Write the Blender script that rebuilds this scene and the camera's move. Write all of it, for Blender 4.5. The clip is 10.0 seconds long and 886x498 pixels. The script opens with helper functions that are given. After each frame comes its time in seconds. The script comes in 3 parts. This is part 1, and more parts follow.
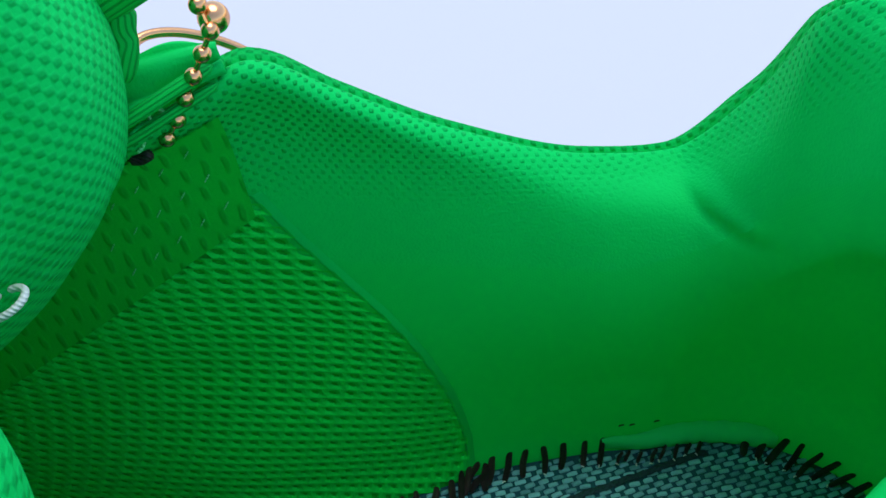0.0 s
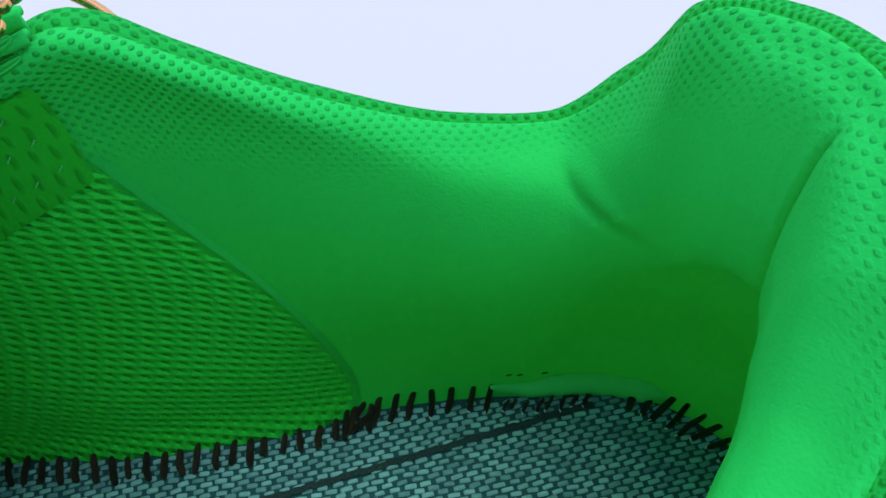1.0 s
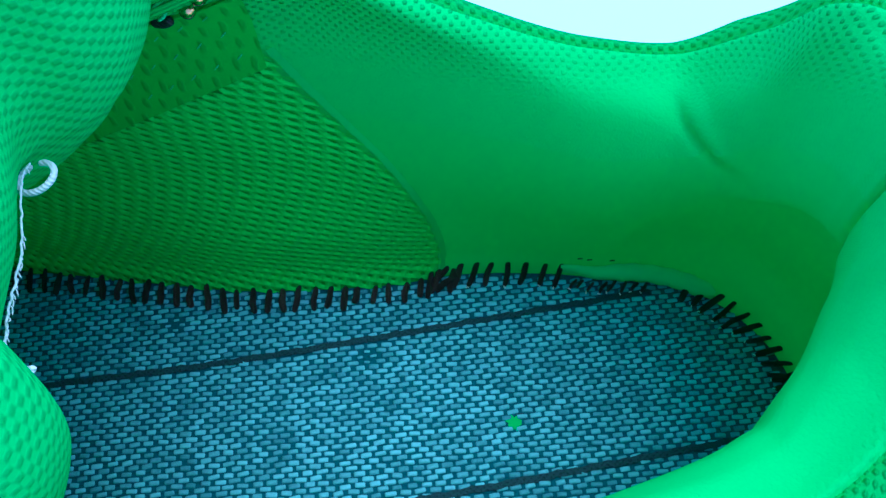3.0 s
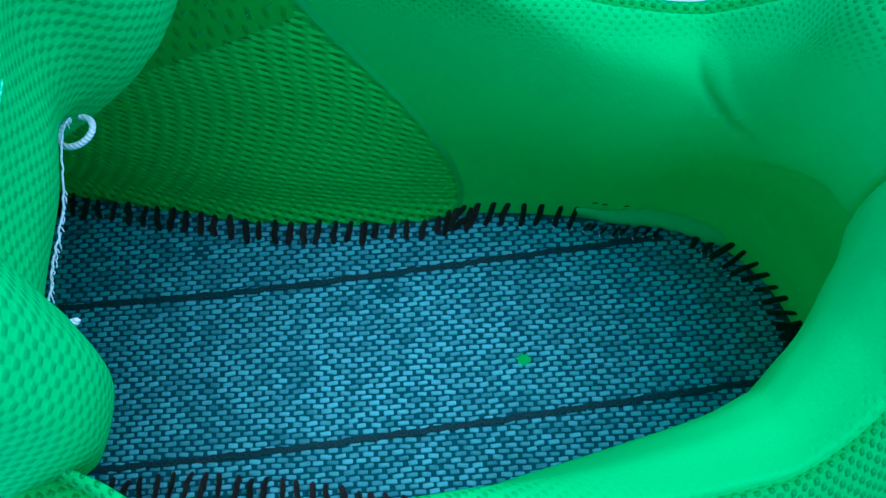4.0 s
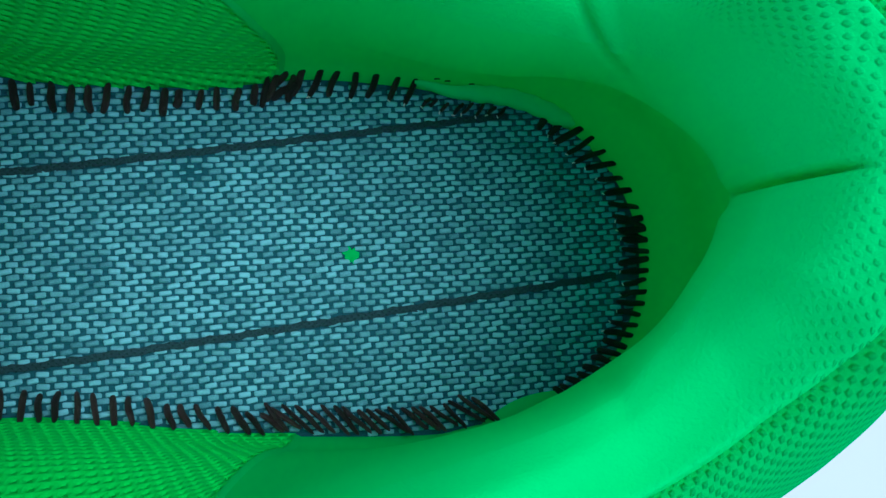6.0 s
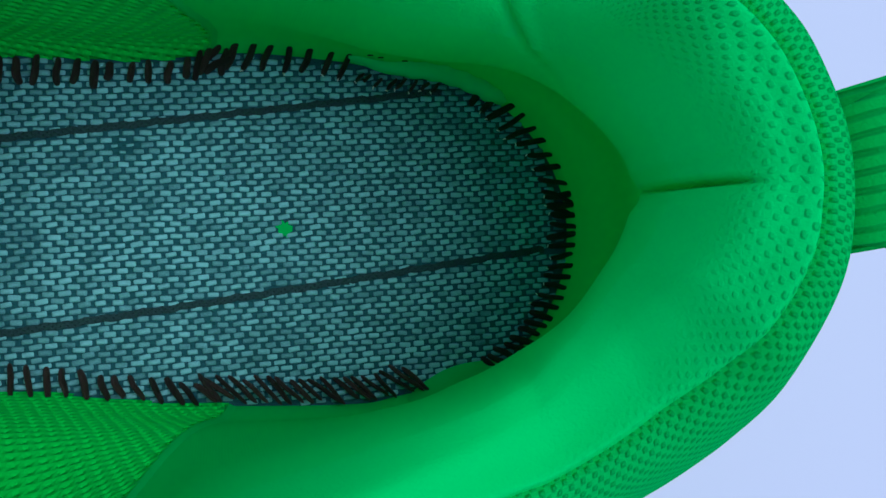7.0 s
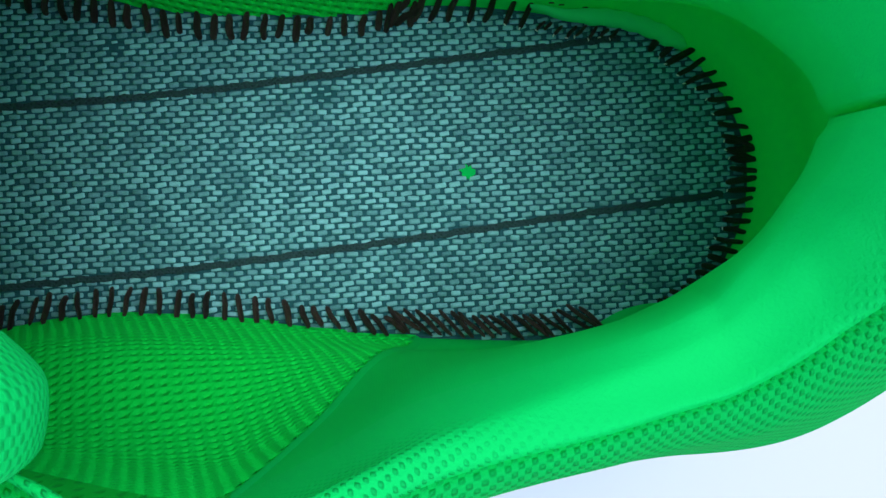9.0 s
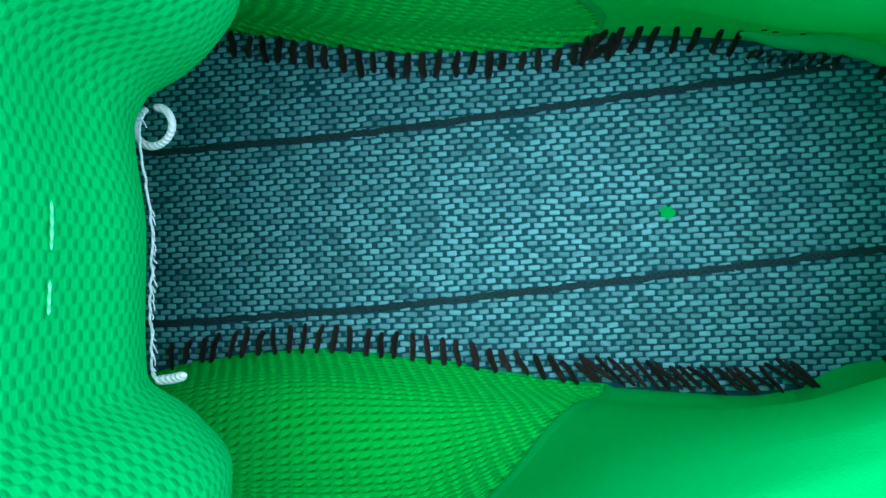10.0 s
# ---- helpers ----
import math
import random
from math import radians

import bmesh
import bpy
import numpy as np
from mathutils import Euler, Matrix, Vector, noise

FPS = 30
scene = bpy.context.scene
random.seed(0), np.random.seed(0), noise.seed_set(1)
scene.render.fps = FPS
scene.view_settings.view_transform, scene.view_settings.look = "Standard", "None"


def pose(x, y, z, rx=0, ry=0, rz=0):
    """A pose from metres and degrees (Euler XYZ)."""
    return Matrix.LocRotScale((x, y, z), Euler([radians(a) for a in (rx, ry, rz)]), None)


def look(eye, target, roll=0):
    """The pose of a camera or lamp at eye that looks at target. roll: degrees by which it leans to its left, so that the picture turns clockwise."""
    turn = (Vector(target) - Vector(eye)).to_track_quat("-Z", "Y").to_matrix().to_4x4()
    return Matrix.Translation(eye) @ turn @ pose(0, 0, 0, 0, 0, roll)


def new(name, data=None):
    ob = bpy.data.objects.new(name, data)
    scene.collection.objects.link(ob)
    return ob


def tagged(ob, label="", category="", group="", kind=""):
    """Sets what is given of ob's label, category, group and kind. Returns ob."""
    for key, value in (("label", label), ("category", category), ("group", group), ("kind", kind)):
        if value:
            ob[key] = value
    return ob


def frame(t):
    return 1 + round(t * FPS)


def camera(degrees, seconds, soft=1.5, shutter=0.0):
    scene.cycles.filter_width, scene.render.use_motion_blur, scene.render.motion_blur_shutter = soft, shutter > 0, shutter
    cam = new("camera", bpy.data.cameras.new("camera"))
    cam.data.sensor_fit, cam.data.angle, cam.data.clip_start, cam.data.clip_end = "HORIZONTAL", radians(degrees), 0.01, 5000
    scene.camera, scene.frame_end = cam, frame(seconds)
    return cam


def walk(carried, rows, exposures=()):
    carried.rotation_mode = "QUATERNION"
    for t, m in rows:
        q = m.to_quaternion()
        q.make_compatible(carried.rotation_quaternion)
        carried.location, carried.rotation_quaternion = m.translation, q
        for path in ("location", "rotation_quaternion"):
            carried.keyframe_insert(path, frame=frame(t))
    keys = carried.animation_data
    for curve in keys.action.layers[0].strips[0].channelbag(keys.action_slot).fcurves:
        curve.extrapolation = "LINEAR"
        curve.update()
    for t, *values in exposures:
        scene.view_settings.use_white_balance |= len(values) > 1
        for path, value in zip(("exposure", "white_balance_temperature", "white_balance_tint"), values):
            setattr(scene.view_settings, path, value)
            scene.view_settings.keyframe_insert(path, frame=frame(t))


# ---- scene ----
import functools

from mathutils import Quaternion
cam = camera(51.68, 10.0)
ROWS = [
    (0.0, (-0.0200, -0.0627, 0.1377), (0.90485, 0.41015, 0.01006, -0.11366)),
    (0.5, (-0.0208, -0.0559, 0.1520), (0.91914, 0.37455, 0.00480, -0.12194)),
    (1.0, (-0.0000, -0.0502, 0.1429), (0.93857, 0.33296, 0.00513, -0.09052)),
    (1.5, (-0.0057, -0.0460, 0.1360), (0.95094, 0.30116, -0.00560, -0.07057)),
    (2.0, (-0.0103, -0.0550, 0.1555), (0.97142, 0.23331, -0.00615, -0.04335)),
    (2.5, (-0.0112, -0.0560, 0.1584), (0.96908, 0.24293, 0.00171, -0.04317)),
    (2.7, (-0.0136, -0.0538, 0.1600), (0.96811, 0.24731, -0.00174, -0.03998)),
    (3.8, (-0.0134, -0.0468, 0.1681), (0.97777, 0.20853, 0.00956, -0.01975)),
    (4.0, (-0.0141, -0.0466, 0.1689), (0.98058, 0.19548, 0.00469, -0.01504)),
    (4.5, (-0.0063, -0.0432, 0.1624), (0.98656, 0.16318, 0.00629, -0.00654)),
    (5.0, (-0.0166, -0.0301, 0.1595), (0.99328, 0.11472, -0.01467, -0.00323)),
    (5.5, (-0.0181, -0.0209, 0.1607), (0.99653, 0.07564, -0.03279, -0.01121)),
    (6.0, (-0.0140, -0.0155, 0.1574), (0.99407, 0.05228, -0.09306, -0.02054)),
    (6.2, (-0.0111, -0.0136, 0.1590), (0.99462, 0.04070, -0.09369, -0.01736)),
    (7.3, (-0.0114, -0.0102, 0.1623), (0.99025, 0.01931, -0.13588, -0.02400)),
    (7.5, (-0.0110, -0.0104, 0.1607), (0.98905, 0.01940, -0.14348, -0.02854)),
    (8.0, (-0.0150, -0.0124, 0.1632), (0.99121, 0.00979, -0.12969, -0.02439)),
    (8.5, (-0.0164, -0.0135, 0.1636), (0.99724, 0.00596, -0.07169, -0.01843)),
    (9.0, (-0.0153, -0.0166, 0.1680), (0.99939, 0.00830, -0.03030, -0.01540)),
    (9.5, (-0.0219, -0.0143, 0.1712), (0.99986, 0.01066, 0.00892, -0.00957)),
    (10.0, (-0.0151, -0.0094, 0.1622), (0.99717, 0.01083, 0.07412, -0.00572)),
]
EXPO = [
    (0.0, 0.26, 6500, 10), (0.5, 0.34, 6700, 10), (1.0, 0.30, 7100, 10), (1.5, 0.20, 7200, 10), (2.0, 0.64, 5400, 8), (2.5, 0.63, 5100, 8), (2.7, 0.61, 4800, 8), (3.8, 0.46, 4400, 8),
    (4.0, 0.32, 4450, 8), (4.5, 0.24, 5900, 9), (5.0, 0.41, 6300, 9), (5.5, 0.59, 6000, 9), (6.0, 0.43, 5400, 8), (7.5, -0.18, 6800, 10),
    (8.0, 0.03, 7800, 10), (8.5, 0.29, 6700, 10), (9.0, 0.51, 6500, 10), (9.5, 0.47, 6200, 9), (10.0, 0.64, 5500, 8),
]
walk(cam, [(t, Matrix.LocRotScale(Vector(p), Quaternion(q), None)) for t, p, q in ROWS], EXPO)

# ---- light: soft daylight from a wide window above, white surroundings ----
world = bpy.data.worlds.new("sky")
scene.world = world
world.use_nodes = True
wn = world.node_tree.nodes
sky = wn.new("ShaderNodeTexSky")
sky.sky_type, sky.sun_disc = "NISHITA", False
sky.sun_elevation, sky.sun_rotation = radians(75), radians(37)
world.node_tree.links.new(sky.outputs[0], wn["Background"].inputs[0])
wn["Background"].inputs[1].default_value = 0.25
sun = new("sun", bpy.data.lights.new("sun", "SUN"))
sun.data.energy, sun.data.angle, sun.data.color = 1.35, radians(42), (1.0, 0.97, 0.93)
sun.matrix_world = look((0.18, 0.03, 0.8), (0, 0, 0))

# ---- materials ----


def mat(name, color, rough=0.7, build=None, metal=0.0):
    m = bpy.data.materials.new(name)
    m.use_nodes = True
    nt = m.node_tree
    b = nt.nodes["Principled BSDF"]
    b.inputs["Base Color"].default_value = (*color, 1)
    b.inputs["Roughness"].default_value = rough
    b.inputs["Metallic"].default_value = metal
    if build:
        build(nt, b)
    return m


def node(nt, kind, **values):
    n = nt.nodes.new(kind)
    for k, v in values.items():
        n.inputs[k.replace("_", " ")].default_value = v
    return n


def math_node(nt, op, a, b=None):
    n = nt.nodes.new("ShaderNodeMath")
    n.operation = op
    for i, v in enumerate((a, b)):
        if v is None:
            continue
        if isinstance(v, (int, float)):
            n.inputs[i].default_value = v
        else:
            nt.links.new(v, n.inputs[i])
    return n.outputs[0]


def lattice(nt, pu, pv):
    """Pits in brick order over the metre-true UVs, slightly uneven: 1 in the middle of a pit, below 0 between."""
    tc = nt.nodes.new("ShaderNodeTexCoord")
    drift = node(nt, "ShaderNodeTexNoise", Scale=260.0, Detail=1.0)
    nt.links.new(tc.outputs["UV"], drift.inputs["Vector"])
    sep = nt.nodes.new("ShaderNodeSeparateXYZ")
    nt.links.new(tc.outputs["UV"], sep.inputs[0])
    off = math_node(nt, "MULTIPLY", math_node(nt, "SUBTRACT", drift.outputs[0], 0.5), 2.2)
    u = math_node(nt, "ADD", math_node(nt, "MULTIPLY", sep.outputs[0], math.pi / pu), off)
    v = math_node(nt, "ADD", math_node(nt, "MULTIPLY", sep.outputs[1], math.pi / pv), off)
    return math_node(nt, "MULTIPLY", math_node(nt, "COSINE", u), math_node(nt, "COSINE", v))


def fabric(color, pu, pv, depth, tone=0.25, sheen=0.05, pits=0.0, glow=0.0, fade=0.0, wide=0.1):
    """Knit or mesh cloth: mottled yarn colour, pits darkened in the colour, let-through light, and a pattern that fades
    in along v.
    """
    def build(nt, b):
        tc = nt.nodes.new("ShaderNodeTexCoord")
        big = node(nt, "ShaderNodeTexNoise", Scale=55.0, Detail=4.0)
        fine = node(nt, "ShaderNodeTexNoise", Scale=2600.0, Detail=2.0)
        for n in (big, fine):
            nt.links.new(tc.outputs["Object"], n.inputs["Vector"])
        mix = nt.nodes.new("ShaderNodeMix")
        mix.data_type = "RGBA"
        mix.inputs[6].default_value = (*[c * (1 - tone) for c in color], 1)
        mix.inputs[7].default_value = (*[min(1, c * (1 + tone)) for c in color], 1)
        f = math_node(nt, "ADD", math_node(nt, "MULTIPLY", big.outputs[0], 0.6), math_node(nt, "MULTIPLY", fine.outputs[0], 0.4))
        nt.links.new(f, mix.inputs[0])
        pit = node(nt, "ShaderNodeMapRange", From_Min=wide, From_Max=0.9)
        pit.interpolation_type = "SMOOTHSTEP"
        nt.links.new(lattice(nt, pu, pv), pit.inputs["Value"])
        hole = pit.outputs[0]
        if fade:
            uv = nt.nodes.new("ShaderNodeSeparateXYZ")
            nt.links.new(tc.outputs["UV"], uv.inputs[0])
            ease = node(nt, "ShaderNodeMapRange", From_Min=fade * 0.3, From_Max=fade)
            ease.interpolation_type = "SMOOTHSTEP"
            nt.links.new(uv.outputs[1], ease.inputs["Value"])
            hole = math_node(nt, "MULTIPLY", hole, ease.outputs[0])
        # inside the pits the same yarn colour, scaled down by pits
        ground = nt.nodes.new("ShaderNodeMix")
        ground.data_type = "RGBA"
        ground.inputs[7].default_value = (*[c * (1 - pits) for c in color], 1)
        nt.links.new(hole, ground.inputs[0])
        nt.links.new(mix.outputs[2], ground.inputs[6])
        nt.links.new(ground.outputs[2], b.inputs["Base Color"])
        bump = node(nt, "ShaderNodeBump", Strength=0.7, Distance=depth)
        h = math_node(nt, "SUBTRACT", math_node(nt, "MULTIPLY", fine.outputs[0], 0.3), hole)
        nt.links.new(h, bump.inputs["Height"])
        nt.links.new(bump.outputs[0], b.inputs["Normal"])
        if glow:
            tr = nt.nodes.new("ShaderNodeBsdfTranslucent")
            nt.links.new(ground.outputs[2], tr.inputs["Color"])
            ms = node(nt, "ShaderNodeMixShader", Fac=glow)
            nt.links.new(b.outputs[0], ms.inputs[1])
            nt.links.new(tr.outputs[0], ms.inputs[2])
            nt.links.new(ms.outputs[0], nt.nodes["Material Output"].inputs["Surface"])
        b.inputs["Sheen Weight"].default_value = sheen
        b.inputs["Sheen Roughness"].default_value = 0.5
        b.inputs["Sheen Tint"].default_value = (0.05, 1.0, 0.3, 1)
        b.inputs["Specular IOR Level"].default_value = 0.08
    return build


GREEN = (0.001, 0.66, 0.13)
M_LINING = mat("green_lining", GREEN, 0.85, fabric(GREEN, 0.0004, 0.0003, 0.00003, 0.06, glow=0.33))
# lining green made paler: the light its lip catches, put into the colour
M_LIP = mat("lit_lining_green", (0.03, 0.76, 0.24), 0.85, fabric((0.03, 0.76, 0.24), 0.0004, 0.0003, 0.00003, 0.08, glow=0.2))
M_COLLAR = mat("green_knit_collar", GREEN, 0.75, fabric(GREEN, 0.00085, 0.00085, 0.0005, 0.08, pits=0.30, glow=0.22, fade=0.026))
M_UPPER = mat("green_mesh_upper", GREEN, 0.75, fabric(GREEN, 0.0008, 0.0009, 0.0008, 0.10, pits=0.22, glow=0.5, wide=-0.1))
PANEL = (0.001, 0.72, 0.075)
M_PANEL = mat("green_air_mesh", PANEL, 0.6, fabric(PANEL, 0.0005, 0.0004, 0.00005, 0.1, glow=0.06))
# panel green darkened: shade inside the lattice holes, put into the colour
HOLE_SHADE = (0.001, 0.42, 0.035)
M_HOLE_SHADE = mat("hole_shade_green", HOLE_SHADE, 0.85, fabric(HOLE_SHADE, 0.0008, 0.0008, 0.0001, 0.2, glow=0.04))
OLIVE = (0.002, 0.58, 0.045)
M_EYESTAY = mat("olive_green_eyestay", OLIVE, 0.7, fabric(OLIVE, 0.0012, 0.004, 0.0002, 0.15, pits=0.2, glow=0.08))
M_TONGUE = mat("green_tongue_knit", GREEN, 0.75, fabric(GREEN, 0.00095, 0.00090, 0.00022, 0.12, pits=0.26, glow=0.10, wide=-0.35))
M_TAB = mat("green_ribbed_webbing", GREEN, 0.7, fabric((0.001, 0.50, 0.07), 0.0009, 0.05, 0.0005, 0.15, pits=0.3, glow=0.05))
M_LACE = mat("green_ribbed_lace", GREEN, 0.7, fabric((0.001, 0.55, 0.08), 0.0004, 0.05, 0.0002, 0.12, pits=0.35, glow=0.1))
M_SOLE = mat("green_foam_sole", GREEN, 0.55, fabric(GREEN, 0.003, 0.003, 0.0001, 0.06))
M_STROBEL = mat("dark_teal_ground_weave", (0.018, 0.095, 0.115), 0.9, fabric((0.018, 0.095, 0.115), 0.0013, 0.0005, 0.0002, 0.5))


def yarn(nt, b):
    geo = nt.nodes.new("ShaderNodeNewGeometry")
    ramp = nt.nodes.new("ShaderNodeValToRGB")
    e = ramp.color_ramp.elements
    e[0].color, e[1].color = (0.014, 0.10, 0.125, 1), (0.21, 0.54, 0.60, 1)
    e[1].position = 0.8
    tc = nt.nodes.new("ShaderNodeTexCoord")
    big = node(nt, "ShaderNodeTexNoise", Scale=130.0, Detail=5.0)
    fine = node(nt, "ShaderNodeTexNoise", Scale=4200.0, Detail=2.0)
    for n in (big, fine):
        nt.links.new(tc.outputs["Object"], n.inputs["Vector"])
    f = math_node(nt, "ADD", math_node(nt, "MULTIPLY", geo.outputs["Random Per Island"], 0.50),
                  math_node(nt, "ADD", math_node(nt, "MULTIPLY", big.outputs[0], 0.8), math_node(nt, "MULTIPLY", fine.outputs[0], 0.45)))
    nt.links.new(math_node(nt, "SUBTRACT", f, 0.27), ramp.inputs[0])
    nt.links.new(ramp.outputs[0], b.inputs["Base Color"])
    bump = node(nt, "ShaderNodeBump", Strength=0.5, Distance=0.0001)
    nt.links.new(fine.outputs[0], bump.inputs["Height"])
    nt.links.new(bump.outputs[0], b.inputs["Normal"])
    b.inputs["Specular IOR Level"].default_value = 0.15


def thread_twist(dark, light, scale):
    def build(nt, b):
        tc = nt.nodes.new("ShaderNodeTexCoord")
        wave = node(nt, "ShaderNodeTexWave", Scale=scale, Distortion=1.5)
        wave.bands_direction = "DIAGONAL"
        nt.links.new(tc.outputs["Object"], wave.inputs["Vector"])
        info = nt.nodes.new("ShaderNodeObjectInfo")
        mix = nt.nodes.new("ShaderNodeMix")
        mix.data_type = "RGBA"
        mix.inputs[6].default_value, mix.inputs[7].default_value = (*dark, 1), (*light, 1)
        nt.links.new(math_node(nt, "MULTIPLY", wave.outputs[1], math_node(nt, "ADD", info.outputs["Random"], 0.2)), mix.inputs[0])
        nt.links.new(mix.outputs[2], b.inputs["Base Color"])
        bump = node(nt, "ShaderNodeBump", Strength=0.8, Distance=0.0001)
        nt.links.new(wave.outputs[1], bump.inputs["Height"])
        nt.links.new(bump.outputs[0], b.inputs["Normal"])
    return build


M_YARN = mat("blue_grey_yarn", (0.25, 0.38, 0.45), 0.85, yarn)
M_STITCH = mat("black_thread", (0.01, 0.008, 0.008), 0.6, thread_twist((0.006, 0.005, 0.005), (0.06, 0.036, 0.03), 900.0))
M_WHITE = mat("white_thread", (0.7, 0.75, 0.75), 0.6, thread_twist((0.66, 0.70, 0.70), (0.80, 0.83, 0.83), 900.0))
M_PALE = mat("pale_green_thread", (0.25, 0.75, 0.3), 0.6, thread_twist((0.08, 0.66, 0.22), (0.22, 0.80, 0.38), 900.0))
M_LINE = mat("dark_marker_line", (0.022, 0.055, 0.062), 0.9, fabric((0.022, 0.055, 0.062), 0.0006, 0.0005, 0.0003, 0.6))
M_INK = mat("inked_yarn", (0.03, 0.06, 0.065), 0.9, thread_twist((0.014, 0.032, 0.036), (0.085, 0.14, 0.15), 500.0))


def gold_wear(nt, b):
    tc = nt.nodes.new("ShaderNodeTexCoord")
    n = node(nt, "ShaderNodeTexNoise", Scale=900.0, Detail=3.0)
    nt.links.new(tc.outputs["Object"], n.inputs["Vector"])
    nt.links.new(math_node(nt, "ADD", math_node(nt, "MULTIPLY", n.outputs[0], 0.2), 0.12), b.inputs["Roughness"])


M_GOLD = mat("rose_gold", (0.82, 0.42, 0.19), 0.22, gold_wear, 1.0)
M_TABLE = mat("white_table", (0.57, 0.57, 0.62), 0.6, fabric((0.57, 0.57, 0.62), 0.05, 0.05, 0.00001, 0.02, sheen=0.0))

# ---- the shoe's form ----
# p runs round the opening: -1..1 is the heel's half turn, beyond it the near (minus) and far (plus) side, ten per metre.
HX = 0.022


def smooth_table(xs, ys):
    """A monotone cubic through a few key values."""
    xs, ys = np.array(xs, float), np.array(ys, float)
    d = np.diff(ys) / np.diff(xs)
    m = np.zeros_like(ys)
    m[0], m[-1] = d[0], d[-1]
    for i in range(1, len(ys) - 1):
        m[i] = 0 if d[i - 1] * d[i] <= 0 else 2 * d[i - 1] * d[i] / (d[i - 1] + d[i])

    def at(x):
        x = np.clip(np.asarray(x, float), xs[0], xs[-1])
        i = np.clip(np.searchsorted(xs, x) - 1, 0, len(xs) - 2)
        h = xs[i + 1] - xs[i]
        t = (x - xs[i]) / h
        return ((2 * t**3 - 3 * t**2 + 1) * ys[i] + (t**3 - 2 * t**2 + t) * h * m[i]
                + (-2 * t**3 + 3 * t**2) * ys[i + 1] + (t**3 - t**2) * h * m[i + 1])
    return at


def side(x, far):
    """The p of a place x on one side."""
    p = 1 + (HX - x) * 10
    return p if far else -p


def keyed(near, heel, far):
    """near, far: (x, value) towards the toe; heel: (p, value)."""
    rows = sorted([(side(x, False), v) for x, v in near] + list(heel) + [(side(x, True), v) for x, v in far])
    return smooth_table([r[0] for r in rows], [r[1] for r in rows])


floor_l = keyed([(0.013, .0312), (-.007, .0302), (-.026, .0282), (-.042, .0256), (-.064, .0240), (-.085, .0262), (-.12, .036), (-.165, .037), (-.2, .018), (-.212, .001)],
                [(-1, .0300), (-.5, .0308), (0, .0303), (.5, .0286), (1, .0278)],
                [(0.011, .0295), (-.006, .0308), (-.025, .0295), (-.045, .0300), (-.07, .0338), (-.09, .0375), (-.125, .042), (-.165, .038), (-.2, .018), (-.212, .001)])
crest_l = keyed([(.016, .0240), (.003, .0276), (-.012, .0316), (-.025, .0380), (-.04, .0435), (-.065, .0410), (-.12, .038), (-.165, .030), (-.2, .012), (-.212, .0008)],
                [(-1, .0213), (-.86, .0175), (-.5, .0129), (-.2, .0124), (-.07, .0136), (.06, .0122), (.27, .0121), (.72, .0164), (1, .0198)],
                [(.011, .0222), (0, .0255), (-.03, .0310), (-.065, .0335), (-.12, .037), (-.165, .030), (-.2, .012), (-.212, .0008)])
crest_z = keyed([(.003, .058), (-.025, .051), (-.04, .048), (-.1, .035), (-.165, .025), (-.212, .012)], [(-1, .0615), (-.5, .067), (0, .068), (.27, .066), (.72, .055), (1, .049)],
                [(.011, .045), (-.03, .045), (-.1, .035), (-.165, .025), (-.212, .012)])
rim_l = keyed([(.006, .0365), (-.012, .0385), (-.022, .0405), (-.033, .0422), (-.045, .036), (-.07, .024), (-.10, .013), (-.135, .0006), (-.212, .0004)],
              [(-1, .0335), (-.75, .0288), (-.6, .0262), (-.5, .0238), (-.25, .0204), (0, .0185), (.2, .0181), (.38, .0189), (.55, .0190), (.68, .0208), (.8, .0285), (1, .0335)],
              [(.003, .034), (-.02, .0335), (-.030, .0305), (-.040, .027), (-.07, .021), (-.10, .013), (-.135, .0006), (-.212, .0004)])
rim_z = keyed([(.006, .0720), (-.008, .078), (-.02, .087), (-.031, .0955), (-.038, .093), (-.045, .090), (-.07, .082), (-.10, .068), (-.14, .052), (-.19, .034), (-.212, .018)],
              [(-1, .0685), (-.75, .073), (-.6, .080), (-.5, .087), (-.25, .0925), (0, .0935), (.2, .093), (.38, .0915), (.55, .0905), (.68, .0870), (.8, .0735), (1, .0622)],
              [(.011, .0640), (-.007, .0725), (-.02, .0815), (-.030, .0890), (-.036, .0875), (-.042, .086), (-.07, .079), (-.10, .068), (-.14, .052), (-.19, .034), (-.212, .018)])
out_l = keyed([(.006, .0435), (-.03, .0470), (-.06, .048), (-.10, .044), (-.14, .047), (-.18, .038), (-.205, .017), (-.216, .002)],
              [(-1, .0425), (-.75, .0434), (-.5, .0428), (-.2, .0373), (0, .0350), (.3, .0362), (.5, .0374), (1, .0405)],
              [(0, .0420), (-.04, .0415), (-.10, .047), (-.14, .049), (-.18, .039), (-.205, .017), (-.216, .002)])
out_z = keyed([(0, .052), (-.06, .045), (-.12, .030), (-.2, .012)], [(-1, .050), (0, .052), (1, .047)],
              [(0, .050), (-.06, .045), (-.12, .030), (-.2, .012)])


def station(p):
    """Spine point and outward direction at p."""
    if abs(p) <= 1:
        a = p * math.pi / 2
        return np.array([HX, 0.0]), np.array([math.cos(a), math.sin(a)])
    return np.array([HX - (abs(p) - 1) / 10, 0.0]), np.array([0.0, math.copysign(1, p)])


